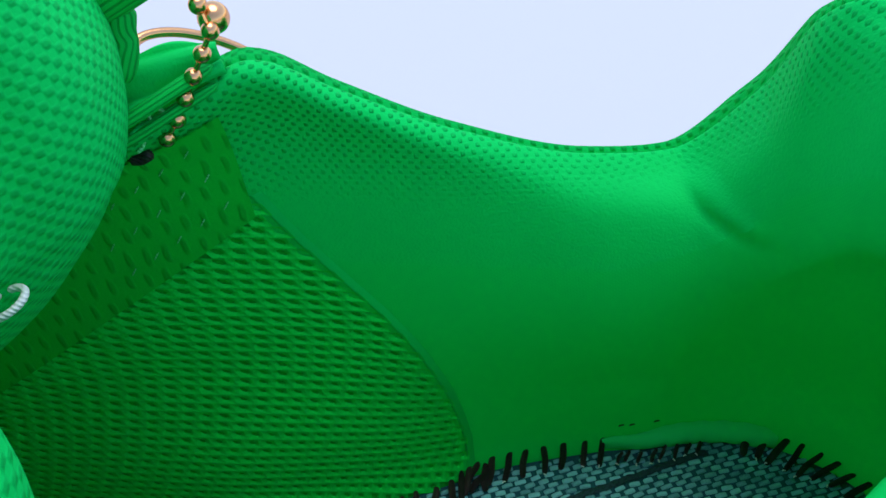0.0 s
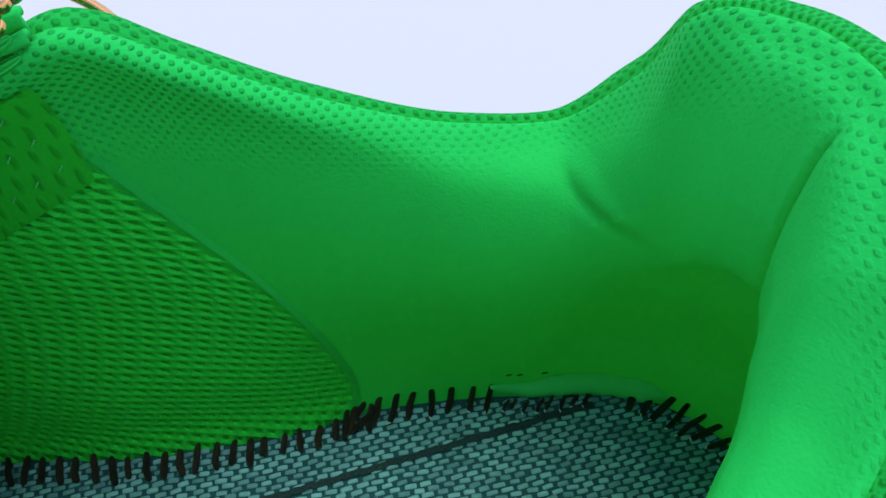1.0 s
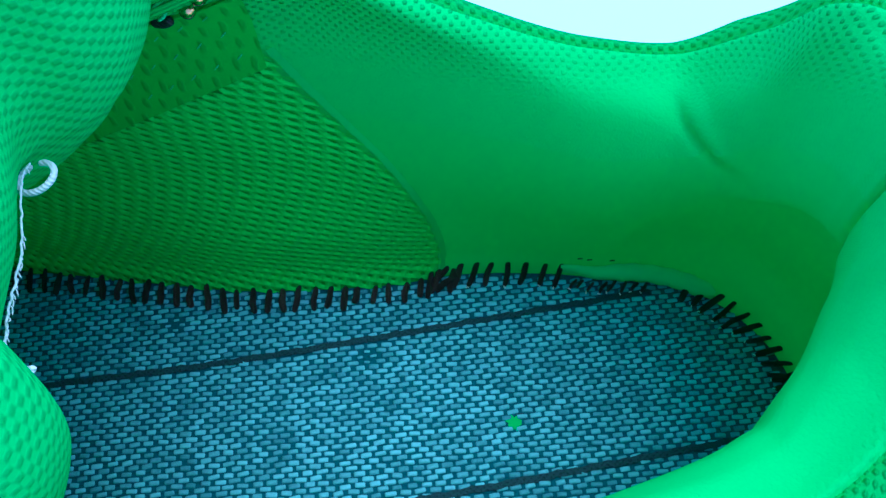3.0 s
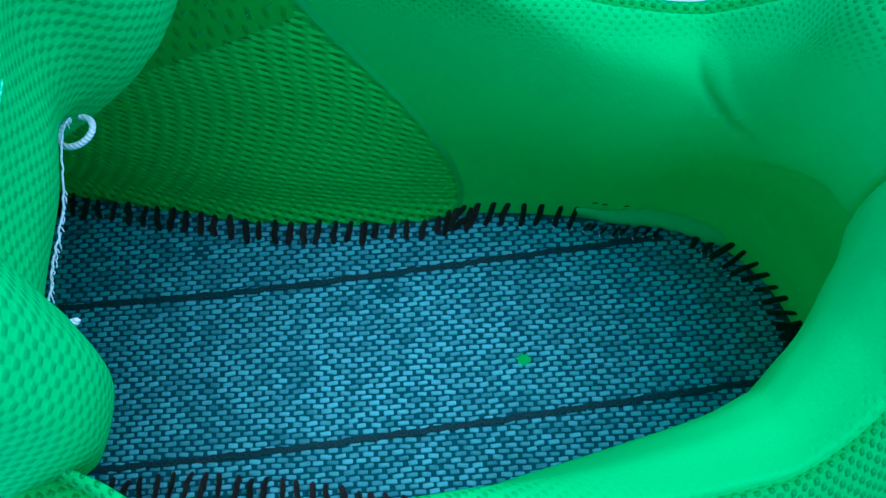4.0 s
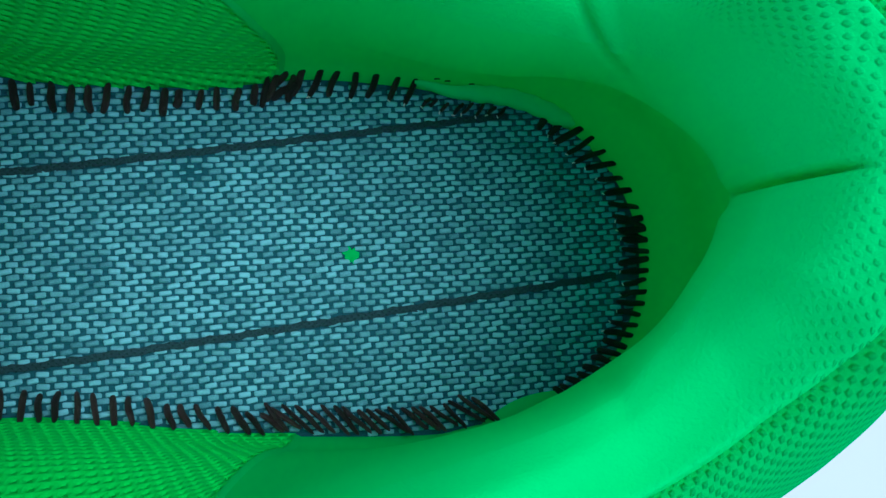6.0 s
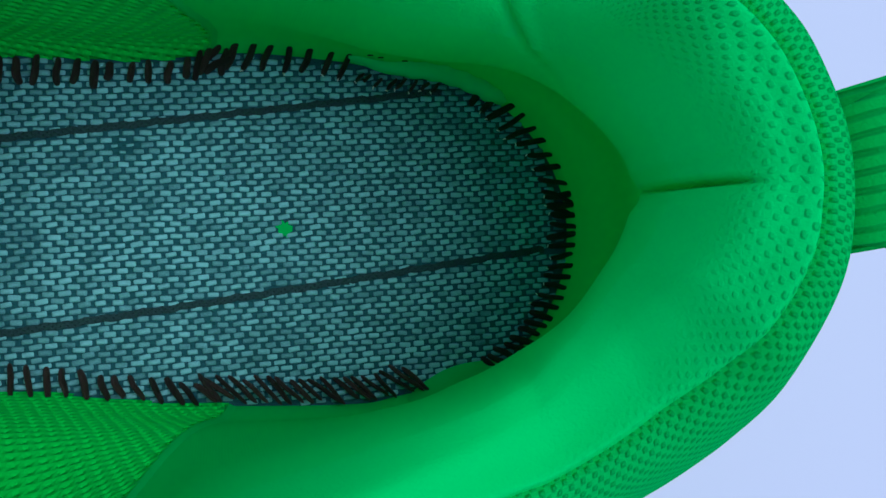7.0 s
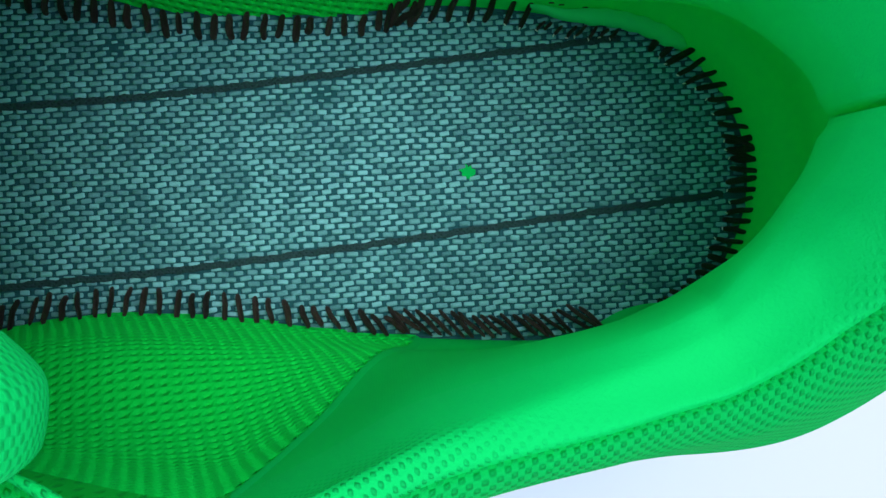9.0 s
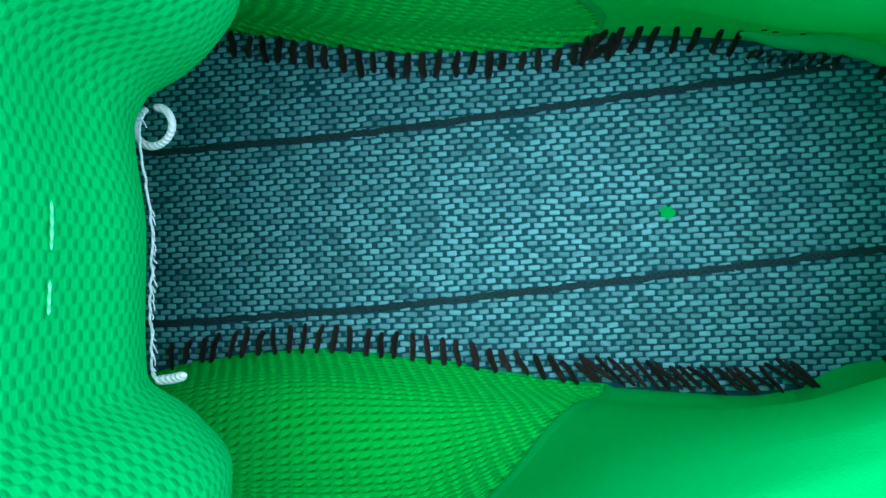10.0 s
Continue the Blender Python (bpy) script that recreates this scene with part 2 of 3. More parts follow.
def profile(p):
    l0, lc, zc, lr, zr, lo, zo = (float(f(p)) for f in (floor_l, crest_l, crest_z, rim_l, rim_z, out_l, out_z))
    front = min(1.0, max(0.0, (abs(p) - 1.5) / 0.25))   # thin eyestay instead of padding
    k = 1 - front
    nf = min(1.0, max(0.0, (-p - .2) / .4))
    hw = max(0.0, 1 - abs(p) ** 3) if abs(p) < 1 else 0.0   # the heel's deep hollow under its pad
    return np.array([
        (l0, 0.0), (l0 + .0016, .007), (l0 + .0006 + .25 * (1 - hw) * (lc - l0) + .002 * hw, min(.020, .45 * zc)), (lc + (.15 + .16 * hw) * (l0 - lc), zc * (.74 + .10 * hw)), (lc, zc),
        (lc + (.28 - .14 * hw) * (lr - lc), zc + (.70 + .06 * hw) * (zr - zc)), (lr - .004 * k * (1 - hw) - .001 * front - .42 * hw * (lr - lc), zr - .0012 * k - .001 * front), (lr, zr),
        (lr + k * min(.0042 + .0008 * nf, .45 * (lo - lr)) + .004 * front, zr - .0030 * k + .0005 * front), (lo - (.38 - .10 * nf) * k * (lo - lr) - .35 * front * (lo - lr), zo + .5 * (zr - zo)),
        (lo, zo), (lo + .0025, .5 * zo), (lo + .003, -.008)])


def catmull(c, n):
    """n points on a spline through the rows of c, at even steps of its index."""
    c = np.vstack([2 * c[0] - c[1], c, 2 * c[-1] - c[-2]])
    t = np.linspace(0, len(c) - 3 - 1e-9, n)
    i = t.astype(int)
    f = (t - i)[:, None]
    a, b, d, e = c[i], c[i + 1], c[i + 2], c[i + 3]
    return .5 * (2 * b + (d - a) * f + (2 * a - 5 * b + 4 * d - e) * f**2 + (3 * b - a - 3 * d + e) * f**3)


PV = 12


def link(name, verts, faces, material, parent=None, label="", uvs=None, smooth=True):
    me = bpy.data.meshes.new(name)
    me.from_pydata([tuple(v) for v in verts], [], faces)
    if uvs is not None:
        layer = me.uv_layers.new(name="UVMap")
        idx = np.zeros(len(me.loops), dtype=np.int32)
        me.loops.foreach_get("vertex_index", idx)
        layer.data.foreach_set("uv", np.asarray(uvs, float)[idx].ravel())
    me.materials.append(material)
    if smooth:
        me.polygons.foreach_set("use_smooth", [True] * len(me.polygons))
    me.update()
    ob = new(name, me)
    if parent:
        ob.parent = parent
    if label:
        tagged(ob, label)
    return ob


def part(name, bm, material, parent=None, label="", smooth=True):
    me = bpy.data.meshes.new(name)
    bm.to_mesh(me)
    bm.free()
    me.materials.append(material)
    if smooth:
        me.polygons.foreach_set("use_smooth", [True] * len(me.polygons))
    ob = new(name, me)
    if parent:
        ob.parent = parent
    if label:
        tagged(ob, label)
    return ob


def grid_sheet(fn, us, vs):
    """Vertices, faces and metre-true UVs of a sheet fn(u, v)."""
    pts = np.array([[fn(u, v) for v in vs] for u in us])
    nu, nv = len(us), len(vs)
    faces = [(i * nv + j, (i + 1) * nv + j, (i + 1) * nv + j + 1, i * nv + j + 1) for i in range(nu - 1) for j in range(nv - 1)]
    du = np.zeros((nu, nv))
    mid = nv // 2
    du[1:] = np.cumsum(np.linalg.norm(np.diff(pts[:, mid], axis=0), axis=1))[:, None]
    dv = np.zeros((nu, nv))
    dv[:, 1:] = np.cumsum(np.linalg.norm(np.diff(pts, axis=1), axis=2), axis=1)
    return pts.reshape(-1, 3), faces, np.stack([du, dv], 2).reshape(-1, 2)


fold_line = smooth_table([3.85, 4.05, 4.4, 5.0, 5.85], [.58, .69, .88, .98, 1.01])


def crease(p, v):
    """Folds pressed into the padding: the heel's seam, and two slanting folds on the far side."""
    w = math.exp(-((v - 4.7) / .7) ** 2)
    q = p + .055 + .05 * (v - 4.0)
    c = .0034 * math.exp(-(q / .014) ** 2) * math.exp(-((v - 4.45) / .5) ** 2) - .0009 * math.exp(-((p + .06) / .06) ** 2) * w
    line = float(fold_line(v))
    c += .0010 * math.exp(-((p - line) / .022) ** 2) * math.exp(-((v - 4.9) / .75) ** 4)
    c -= .0006 * math.exp(-((p - line + .045) / .03) ** 2) * math.exp(-((v - 4.9) / .75) ** 4)
    c += .0006 * math.exp(-((p - line + .085) / .018) ** 2) * math.exp(-((v - 5.35) / .4) ** 2)
    return c


def shell(name, p0, p1, v0, v1, material, parent, label="", step=0.012):
    us = np.linspace(p0, p1, max(2, int((p1 - p0) / step) + 1))
    vs = np.linspace(v0, v1, int(round((v1 - v0) * PV)) + 1)
    rows = {}

    def fn(u, v):
        if u not in rows:
            o, d = station(u)
            c = catmull(profile(u), 12 * PV + 1)
            rows[u] = (o, d, c)
        o, d, c = rows[u]
        j = min(v * PV, len(c) - 1.001)
        k = int(j)
        l, z = c[k] + (c[k + 1] - c[k]) * (j - k)
        l, z = l + crease(u, v), z - .0009 * math.exp(-((v - 6.833) / .12) ** 2)
        return (*(o + d * l), z)
    verts, faces, uvs = grid_sheet(fn, us, vs)
    return link(name, verts, faces, material, parent, label, uvs)


# ---- table and surroundings ----
GROUND = -0.032
bm = bmesh.new()
bmesh.ops.create_grid(bm, x_segments=8, y_segments=8, size=1.0, matrix=Matrix.Translation((0, 0, GROUND)))
bmesh.ops.solidify(bm, geom=bm.faces[:], thickness=0.03)
table = tagged(part("ground", bm, M_TABLE, smooth=False), "plain white table top under the shoe", "table top", kind="structure")

# ---- the shoe ----
shoe = tagged(new("sneaker"), "bright green knit sneaker with padded collar, standing on a white table", "sneaker")
PE = side(-0.2115, True)
lining = shell("lining", -PE, PE, 0, 4.4, M_LINING, shoe, "smooth green textile lining")
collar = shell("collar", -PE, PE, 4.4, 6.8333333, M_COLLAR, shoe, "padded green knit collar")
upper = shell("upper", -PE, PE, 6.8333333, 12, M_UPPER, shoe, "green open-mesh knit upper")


def outline(p, l):
    o, d = station(p)
    return o + d * l


# sole: a foam body under the upper
ps = np.linspace(-PE, PE, 220)
rings = [(-.004, .0005), (-.010, .004), (-.020, .006), (-.028, .005), (-.032, .002)]
vs = []
for z, g in rings:
    for p in ps:
        q = outline(p, max(.002, float(out_l(p)) + .001 + g))
        vs.append((q[0], q[1], z))
n = len(ps)
fs = [(r * n + i, r * n + (i + 1) % n, (r + 1) * n + (i + 1) % n, (r + 1) * n + i) for r in range(len(rings) - 1) for i in range(n)]
fs += [tuple(range(n)), tuple(reversed(range((len(rings) - 1) * n, len(rings) * n)))]
link("sole", vs, fs, M_SOLE, shoe, "bright green foam sole")
# strobel board: a flat sheet filling the floor outline
def floor_sheet(name, z, inset, material, parent, label, p_lim):
    us = np.linspace(-p_lim, p_lim, 300)
    vs, fs = [], []
    for p in us:
        q = outline(p, max(.0005, float(floor_l(p)) + inset))
        vs.append((q[0], q[1], z))
    k = len(us)
    for p in us:
        vs.append((min(HX, station(p)[0][0]), 0, z))
    fs = [(i, i + 1, k + i + 1, k + i) for i in range(k - 1)]
    return link(name, vs, fs, material, parent, label, [(v[0], v[1]) for v in vs])


board = floor_sheet("strobel_board", 0.0005, .001, M_STROBEL, shoe, "blue-grey woven strobel board", PE)


def inside_floor(x, y, margin):
    """Whether (x, y) lies on the board, a margin away from its edge."""
    if x > HX:
        a = math.atan2(y, x - HX)
        return math.hypot(x - HX, y) < float(floor_l(a / (math.pi / 2))) - margin
    return abs(y) < float(floor_l(side(x, y > 0))) - margin


far_line = smooth_table([-.09, -.055, -.0255, .027], [.0131, .0153, .0183, .0241])
near_line = smooth_table([-.09, -.055, -.0258, .0464], [-.0189, -.0165, -.0136, -.0053])
rng = random.Random(4)


def float_yarn(vs, fs, x, y, a, hl, hw, hz):
    """One float: a short yarn domed over the ground, diving at both ends."""
    ca, sa = math.cos(a), math.sin(a)
    ring = [(-1, -.62), (-.86, -.94), (0, -1), (.86, -.94), (1, -.62), (1, .62), (.86, .94), (0, 1), (-.86, .94), (-1, .62)]
    k, n = len(vs), len(ring)
    for se, sf, up in ((1, 1, 0), (.92, .84, .62), (.66, .45, 1)):
        for e, f in ring:
            e, f = e * se, f * sf
            vs.append((x + e * hl * ca - f * hw * sa, y + e * hl * sa + f * hw * ca, .0006 + hz * up * (1 - .35 * e * e)))
    for h in (0, n):
        fs += [(k + h + i, k + h + (i + 1) % n, k + h + n + (i + 1) % n, k + h + n + i) for i in range(n)]
    fs.append(tuple(k + 2 * n + i for i in range(n)))


def weave():
    """The board's weave: short floats in brick order, rows along the shoe."""
    vs, fs = [], []
    px, py = 0.0026, 0.00105
    tilt = radians(2.0)
    ct, st = math.cos(tilt), math.sin(tilt)
    for r in range(-48, 49):
        for c in range(-50, 28):
            u = (c + .5 * (r % 2) + .04 * math.sin(r * 1.7)) * px + rng.uniform(-.00013, .00013)
            w = r * py + rng.uniform(-.00007, .00007)
            x, y = u * ct - w * st, u * st + w * ct
            if x < -.115 or not inside_floor(x, y, .0004) or math.hypot(x, y) < .0013:
                continue
            if abs(y - float(far_line(x))) < .0004 and x < .030 or abs(y - float(near_line(x))) < .0004:
                continue
            worn = .6 if math.hypot(x + .026, y - .0148) < .0018 or math.hypot(x + .063, y - .024) < .002 else 1
            float_yarn(vs, fs, x, y, tilt + rng.uniform(-.12, .15), rng.uniform(.00084, .00106) * worn,
                       rng.uniform(.00039, .00048) * worn, rng.uniform(.00025, .00048) * worn)
    return vs, fs


wv, wf = weave()
tagged(link("weave", wv, wf, M_YARN, board, "pale blue-grey woven yarn floats"), kind="stuff")


def guide_line(fn, x0, x1, half):
    """A drawn line: an inked band with short slanting fibres of the inked yarn on it."""
    xs = np.linspace(x0, x1, 160)
    vs = []
    for i, x in enumerate(xs):
        e = .00012 * math.sin(i * 2.1) + .0001 * math.sin(i * .83)
        y = float(fn(x))
        vs += [(x, y - half - e, .00102), (x, y, .00115), (x, y + half - e, .00102)]
    fs = []
    for i in range(len(xs) - 1):
        fs += [(3 * i, 3 * i + 3, 3 * i + 4, 3 * i + 1), (3 * i + 1, 3 * i + 4, 3 * i + 5, 3 * i + 2)]
    band = link("marker_line", vs, fs, M_LINE, board, "dark drawn guide line on the board", [(v[0], v[1]) for v in vs])
    hv, hf = [], []
    for i in range(int((x1 - x0) / .00042)):
        x = x0 + i * .00042
        y = float(fn(x)) + rng.uniform(-.45, .45) * half
        float_yarn(hv, hf, x, y, rng.uniform(-1.1, -.2), rng.uniform(.0003, .0006), rng.uniform(.00010, .00017), rng.uniform(.0003, .00050))
    tagged(link("inked_yarn", hv, hf, M_INK, band, "short dark inked fibres"), kind="stuff")


guide_line(far_line, -.115, .029, .00062)
guide_line(near_line, -.115, .0475, .00062)

# punched hole with the green layer below showing through
bm = bmesh.new()
ring = [bm.verts.new((.0013 * (1 + .28 * math.sin(i * 2.3) + .15 * math.sin(i * 5.1)) * math.cos(i * math.pi / 10),
                      .0015 * (1 + .25 * math.cos(i * 1.9)) * math.sin(i * math.pi / 10), .00075)) for i in range(20)]
mid = bm.verts.new((0, 0, .0010))
for i in range(20):
    bm.faces.new((ring[i], ring[(i + 1) % 20], mid))
part("punched_hole", bm, M_LINING, board, "small ragged hole showing green below")
bm = bmesh.new()
ring = [bm.verts.new((.0009 + .0010 * math.cos(i * math.pi / 6), .0012 + .0005 * math.sin(i * math.pi / 6 + .5), .0008)) for i in range(12)]
bm.faces.new(ring)
part("punched_hole_edge", bm, M_LINE, board, "dark patch on one side of the hole")


def tube_mesh(name, pts, radius, material, sides=8, taper=True, flat=1.0, spindle=0.0):
    """A round-ended tube along a spline through pts, thinner towards its ends by spindle."""
    c = catmull(np.array(pts, float), max(6, 5 * len(pts)))
    n = len(c)
    vs, fs = [], []
    for i in range(n):
        t = Vector(c[min(i + 1, n - 1)] - c[max(i - 1, 0)]).normalized()
        a = t.cross(Vector((0, 0, 1)))
        a = a.normalized() if a.length > .1 else t.cross(Vector((0, 1, 0))).normalized()
        b = t.cross(a)
        e = min(i, n - 1 - i)
        s = radius * (math.sqrt(max(.02, 1 - (1 - e / 3) ** 2)) if taper and e < 3 else 1)
        s *= 1 - spindle + spindle * math.sin(math.pi * i / (n - 1)) ** .7
        for k in range(sides):
            q = 2 * math.pi * k / sides
            vs.append(Vector(c[i]) + a * s * math.cos(q) + b * s * flat * math.sin(q))
    for i in range(n - 1):
        fs += [(i * sides + k, i * sides + (k + 1) % sides, (i + 1) * sides + (k + 1) % sides, (i + 1) * sides + k) for k in range(sides)]
    fs += [tuple(reversed(range(sides))), tuple(range((n - 1) * sides, n * sides))]
    me = bpy.data.meshes.new(name)
    me.from_pydata([tuple(v) for v in vs], [], fs)
    layer = me.uv_layers.new(name="UVMap")
    for lp in range(len(me.loops)):
        vi = me.loops[lp].vertex_index
        layer.data[lp].uv = (radius * 2 * math.pi * (vi % sides) / sides, .0004 * (vi // sides))
    me.polygons.foreach_set("use_smooth", [True] * len(me.polygons))
    me.materials.append(material)
    return me


def tube(name, pts, radius, material, parent, label="", **kw):
    ob = new(name, tube_mesh(name, pts, radius, material, **kw))
    ob.parent = parent
    if label:
        tagged(ob, label)
    return ob


# overlock stitches: one arched thread each, sharing three meshes of unit length
STITCH = [tube_mesh("stitch", [(-.5, 0, -.06), (-.42, 0, .02), (-.1, w, h), (.3, -w, h * .9), (.5, 0, h * .75)], .13, M_STITCH, flat=.8, spindle=.55) for w, h in ((.03, .10), (-.03, .13), (.0, .08))]


def stitch(p, slant, length, reach=0.0, thick=1.0, dot=False):
    """A stitch over the board's edge at p, leaning along the edge by slant degrees."""
    p += rng.uniform(-.004, .004)
    o, d = station(p)
    q = o + d * (float(floor_l(p)) + reach + rng.uniform(-.0003, .0003) - .35 * length)
    a = math.atan2(d[1], d[0]) + radians(slant + rng.uniform(-12, 12))
    L = length * rng.uniform(.85, 1.2)
    ob = new("stitch", STITCH[rng.randrange(3)])
    ob.matrix_local = Matrix.LocRotScale((q[0], q[1], .0019), Euler((0, -.32, a)), (L, .0046 * thick * rng.uniform(.85, 1.15), .0046))
    ob.parent = board
    if dot and rng.random() < .75:
        e = q - (.5 * L + rng.uniform(0, .0003)) * np.array([math.cos(a), math.sin(a)])
        speck = new("needle_thread", DOT)
        speck.matrix_local = Matrix.LocRotScale((e[0], e[1], .0013), Euler((0, 0, rng.uniform(0, 3))), (1, 1, 1))
        speck.parent = board


DOT = tube_mesh("needle_thread", [(-.0003, 0, -.0001), (0, .00005, .0001), (.0003, 0, -.0001)], .00012, M_WHITE, sides=6)
for i in range(29):                                  # far side, towards the toe
    x = -.0985 + i * .00295
    stitch(side(x, True), -4 if x < -.04 else -14, .0044 if x < -.03 else .0038, -.0011, 1.05)
for i in range(6):                                   # thread clump
    stitch(side(-.0140 + i * .0012, True), -20 - 13 * (i % 4), .0044 + .0005 * (i % 3), .0008 * (i % 3) - .0004, 1.1)
for i in range(6):                                   # open stitches
    stitch(side(-.0050 + i * .0033, True), -22, .0050, .0014, .95, True)
for i in range(8):                                   # small ones under the lip
    stitch(side(.0140 + i * .0019, True) if i < 5 else 1 - .05 * (i - 4), -40, .0023, -.0016, .6, True)
for i in range(11):                                  # round the heel
    stitch(.66 - i * .062, -12 - 2 * i, .0052, .0007, 1.0, True)
for i in range(4):
    stitch(.10 - i * .04, -10, .0050, .0010, 1.0, True)
for i in range(16):
    stitch(-.06 - i * .042, 14 + i, .0048, .0006, .95, i < 8)
for i in range(20):                                  # near side, slanting
    stitch(side(.0225 - i * .0019, False) if i else -1.0, 48, .0064, -.0004, .72)
for i in range(28):
    x = -.0140 - i * .0028
    stitch(side(x, False), max(2, 46 + (x + .014) * 1300), .0050, -.0003, .9)

# folded lip of the lining over the far edge, and a flap over the near edge
lip_ps = np.linspace(side(.012, True), .55, 48)
sect = [(.0011, .0047), (.0003, .0047), (-.0007, .0042), (-.0013, .0033), (-.0014, .0022), (-.0010, .0013), (0, .0011)]
vs = []
for i, p in enumerate(lip_ps):
    o, d = station(p)
    w = min(1, .25 + i / 14) * (1 if i < 40 else 1 - .75 * ((i - 40) / 7) ** 2)
    for l, z in catmull(np.array(sect), 19):
        q = o + d * (float(floor_l(p)) + .0006 + (l - .0006) * w + .00012 * math.sin(i * .9))
        vs.append((q[0], q[1], .0008 + (z - .0008) * (.55 + .45 * w)))
fs = [(i * 19 + j, i * 19 + j + 1, (i + 1) * 19 + j + 1, (i + 1) * 19 + j) for i in range(47) for j in range(18)]
link("lining_lip", vs, fs, M_LIP, lining, "folded lip of the lining, caught light in its paler colour")
fl = []
us, ws = np.linspace(-1.02, -.62, 24), np.linspace(0, 1, 8)
vs = []
for i, p in enumerate(us):
    o, d = station(p)
    t = i / 23
    bulge = math.sin(math.pi * t) ** .6
    for w in ws:
        q = o + d * (float(floor_l(p)) + .0012 - w * (.0005 + .0042 * bulge))
        vs.append((q[0], q[1], .0060 * (1 - w) ** 1.5 + .0016))
fs = [(i * 8 + j, i * 8 + j + 1, (i + 1) * 8 + j + 1, (i + 1) * 8 + j) for i in range(23) for j in range(7)]
link("lining_flap", vs, fs, M_LINING, lining, "small flap of green lining over the board")

# air-mesh side panels: an open lattice over an added sheet, darkened as shade in its holes
@functools.lru_cache(maxsize=None)
def wall_curve(x, far):
    return catmull(profile(side(x, far))[:8], 85)


def wall_at(x, far, z, lift):
    """A place on the inner wall at height z."""
    c = wall_curve(round(x, 4), far)
    i = int(np.searchsorted(np.maximum.accumulate(c[:, 1]), z))
    i = min(max(i, 1), 84)
    f = (z - c[i - 1, 1]) / max(1e-6, c[i, 1] - c[i - 1, 1])
    l = c[i - 1, 0] + f * (c[i, 0] - c[i - 1, 0]) - lift
    return (x, l if far else -l, z)


far_edge = smooth_table([0, .008, .0233, .036, .045, .053, .0622, .0705], [-.0120, -.0115, -.0130, -.0163, -.0202, -.0248, -.0298, -.0335])


def panel_edge(z, far):
    return float(far_edge(z)) if far else -.0105 - .026 * (max(z, 0) / .0685) ** 1.2


def panel_top(x, far):
    return .0685 + .55 * (x + .032) if far else .066 + .4 * (x + .03)


def air_mesh(far):
    """Hexagonal holes in rows that climb towards the toe, their columns following the lining's edge."""
    cx, cz, climb = (.0023, .0022, .33) if far else (.0019, .0015, .12)
    vs, fs = [], []

    def at(u, w, lift):
        z = w * cz + climb * u * cx
        return wall_at(panel_edge(z, far) - .0009 - u * cx, far, z, lift)

    outer = [(-.5, -.5), (0, -.5), (.5, -.5), (.5, 0), (.5, .5), (0, .5), (-.5, .5), (-.5, 0)]
    for r in range(-20, 46):
        for c in range(50):
            u, w = c + .5 * (r % 2), r + .8
            x, _, z = at(u, w, 0)
            if z < .0010 or z > panel_top(x, far) or x < -.105:
                continue
            sz = (.52 if far else .44) + .14 * min(1, max(0, (z - .02) / .04)) + .05 * math.sin(u * 3.1 + r)
            k = len(vs)
            vs += [at(u + e, w + f, .00056) for e, f in outer]
            for grow, lift in ((.5, .00046), (.44, .00018)):
                for q in range(8):
                    a = -2.356 + q * math.pi / 4
                    vs.append(at(u + .90 * grow * sz * math.cos(a), w + 1.05 * grow * sz * math.sin(a), lift))
            for h in (0, 8):
                fs += [(k + h + i, k + h + (i + 1) % 8, k + h + 8 + (i + 1) % 8, k + h + 8 + i) for i in range(8)]
    return vs, fs


for far in (True, False):
    zs, cols = np.linspace(.0005, .0705, 40), np.linspace(0, 1, 40)
    bv = []
    for t in cols:
        for z in zs:
            x = panel_edge(z, far) - .0016 + t * (-.11 - panel_edge(z, far))
            bv.append(wall_at(x, far, min(z, panel_top(x, far)), .00015))
    bf = [(i * 40 + j, (i + 1) * 40 + j, (i + 1) * 40 + j + 1, i * 40 + j + 1) for i in range(39) for j in range(39)]
    pan = link("air_mesh_panel", bv, bf, M_HOLE_SHADE, shoe, "open air-mesh side panel over a sheet coloured as the holes' shade", [(v[0], v[2]) for v in bv])
    mv, mf = air_mesh(far)
    tagged(link("mesh_lattice", mv, mf, M_PANEL, pan, "green open lattice of the panel", [(v[0], v[2]) for v in mv]), kind="stuff")
    # eyestay reinforcement above the panel
    ev = []
    for x in np.linspace(-.0335, -.10, 40):
        zt = float(rim_z(side(x, far))) - .004
        z0 = panel_top(x, far) - .001
        for w in np.linspace(0, 1, 14):
            ev.append(wall_at(x, far, z0 + (zt - z0) * w, .0007))
    ef = [(i * 14 + j, (i + 1) * 14 + j, (i + 1) * 14 + j + 1, i * 14 + j + 1) for i in range(39) for j in range(13)]
    link("eyestay", ev, ef, M_EYESTAY, shoe, "darker green eyestay backing", [(v[0], v[2]) for v in ev])
    # the lining's clean edge laid over the panel
    xs = []
    for z in np.linspace(.0008, .0700, 60):
        e = panel_edge(z, far)
        xs += [wall_at(e + dx, far, z, up) for dx, up in ((-.0003, .0003), (-.0001, .00055), (.0002, .0005), (.0008, .0002), (.0014, -.0001))]
    sf = [(i * 5 + j, (i + 1) * 5 + j, (i + 1) * 5 + j + 1, i * 5 + j + 1) for i in range(59) for j in range(4)]
    link("panel_edging", xs, sf, M_LINING, pan, "smooth lining edge over the panel", [(v[0], v[2]) for v in xs])

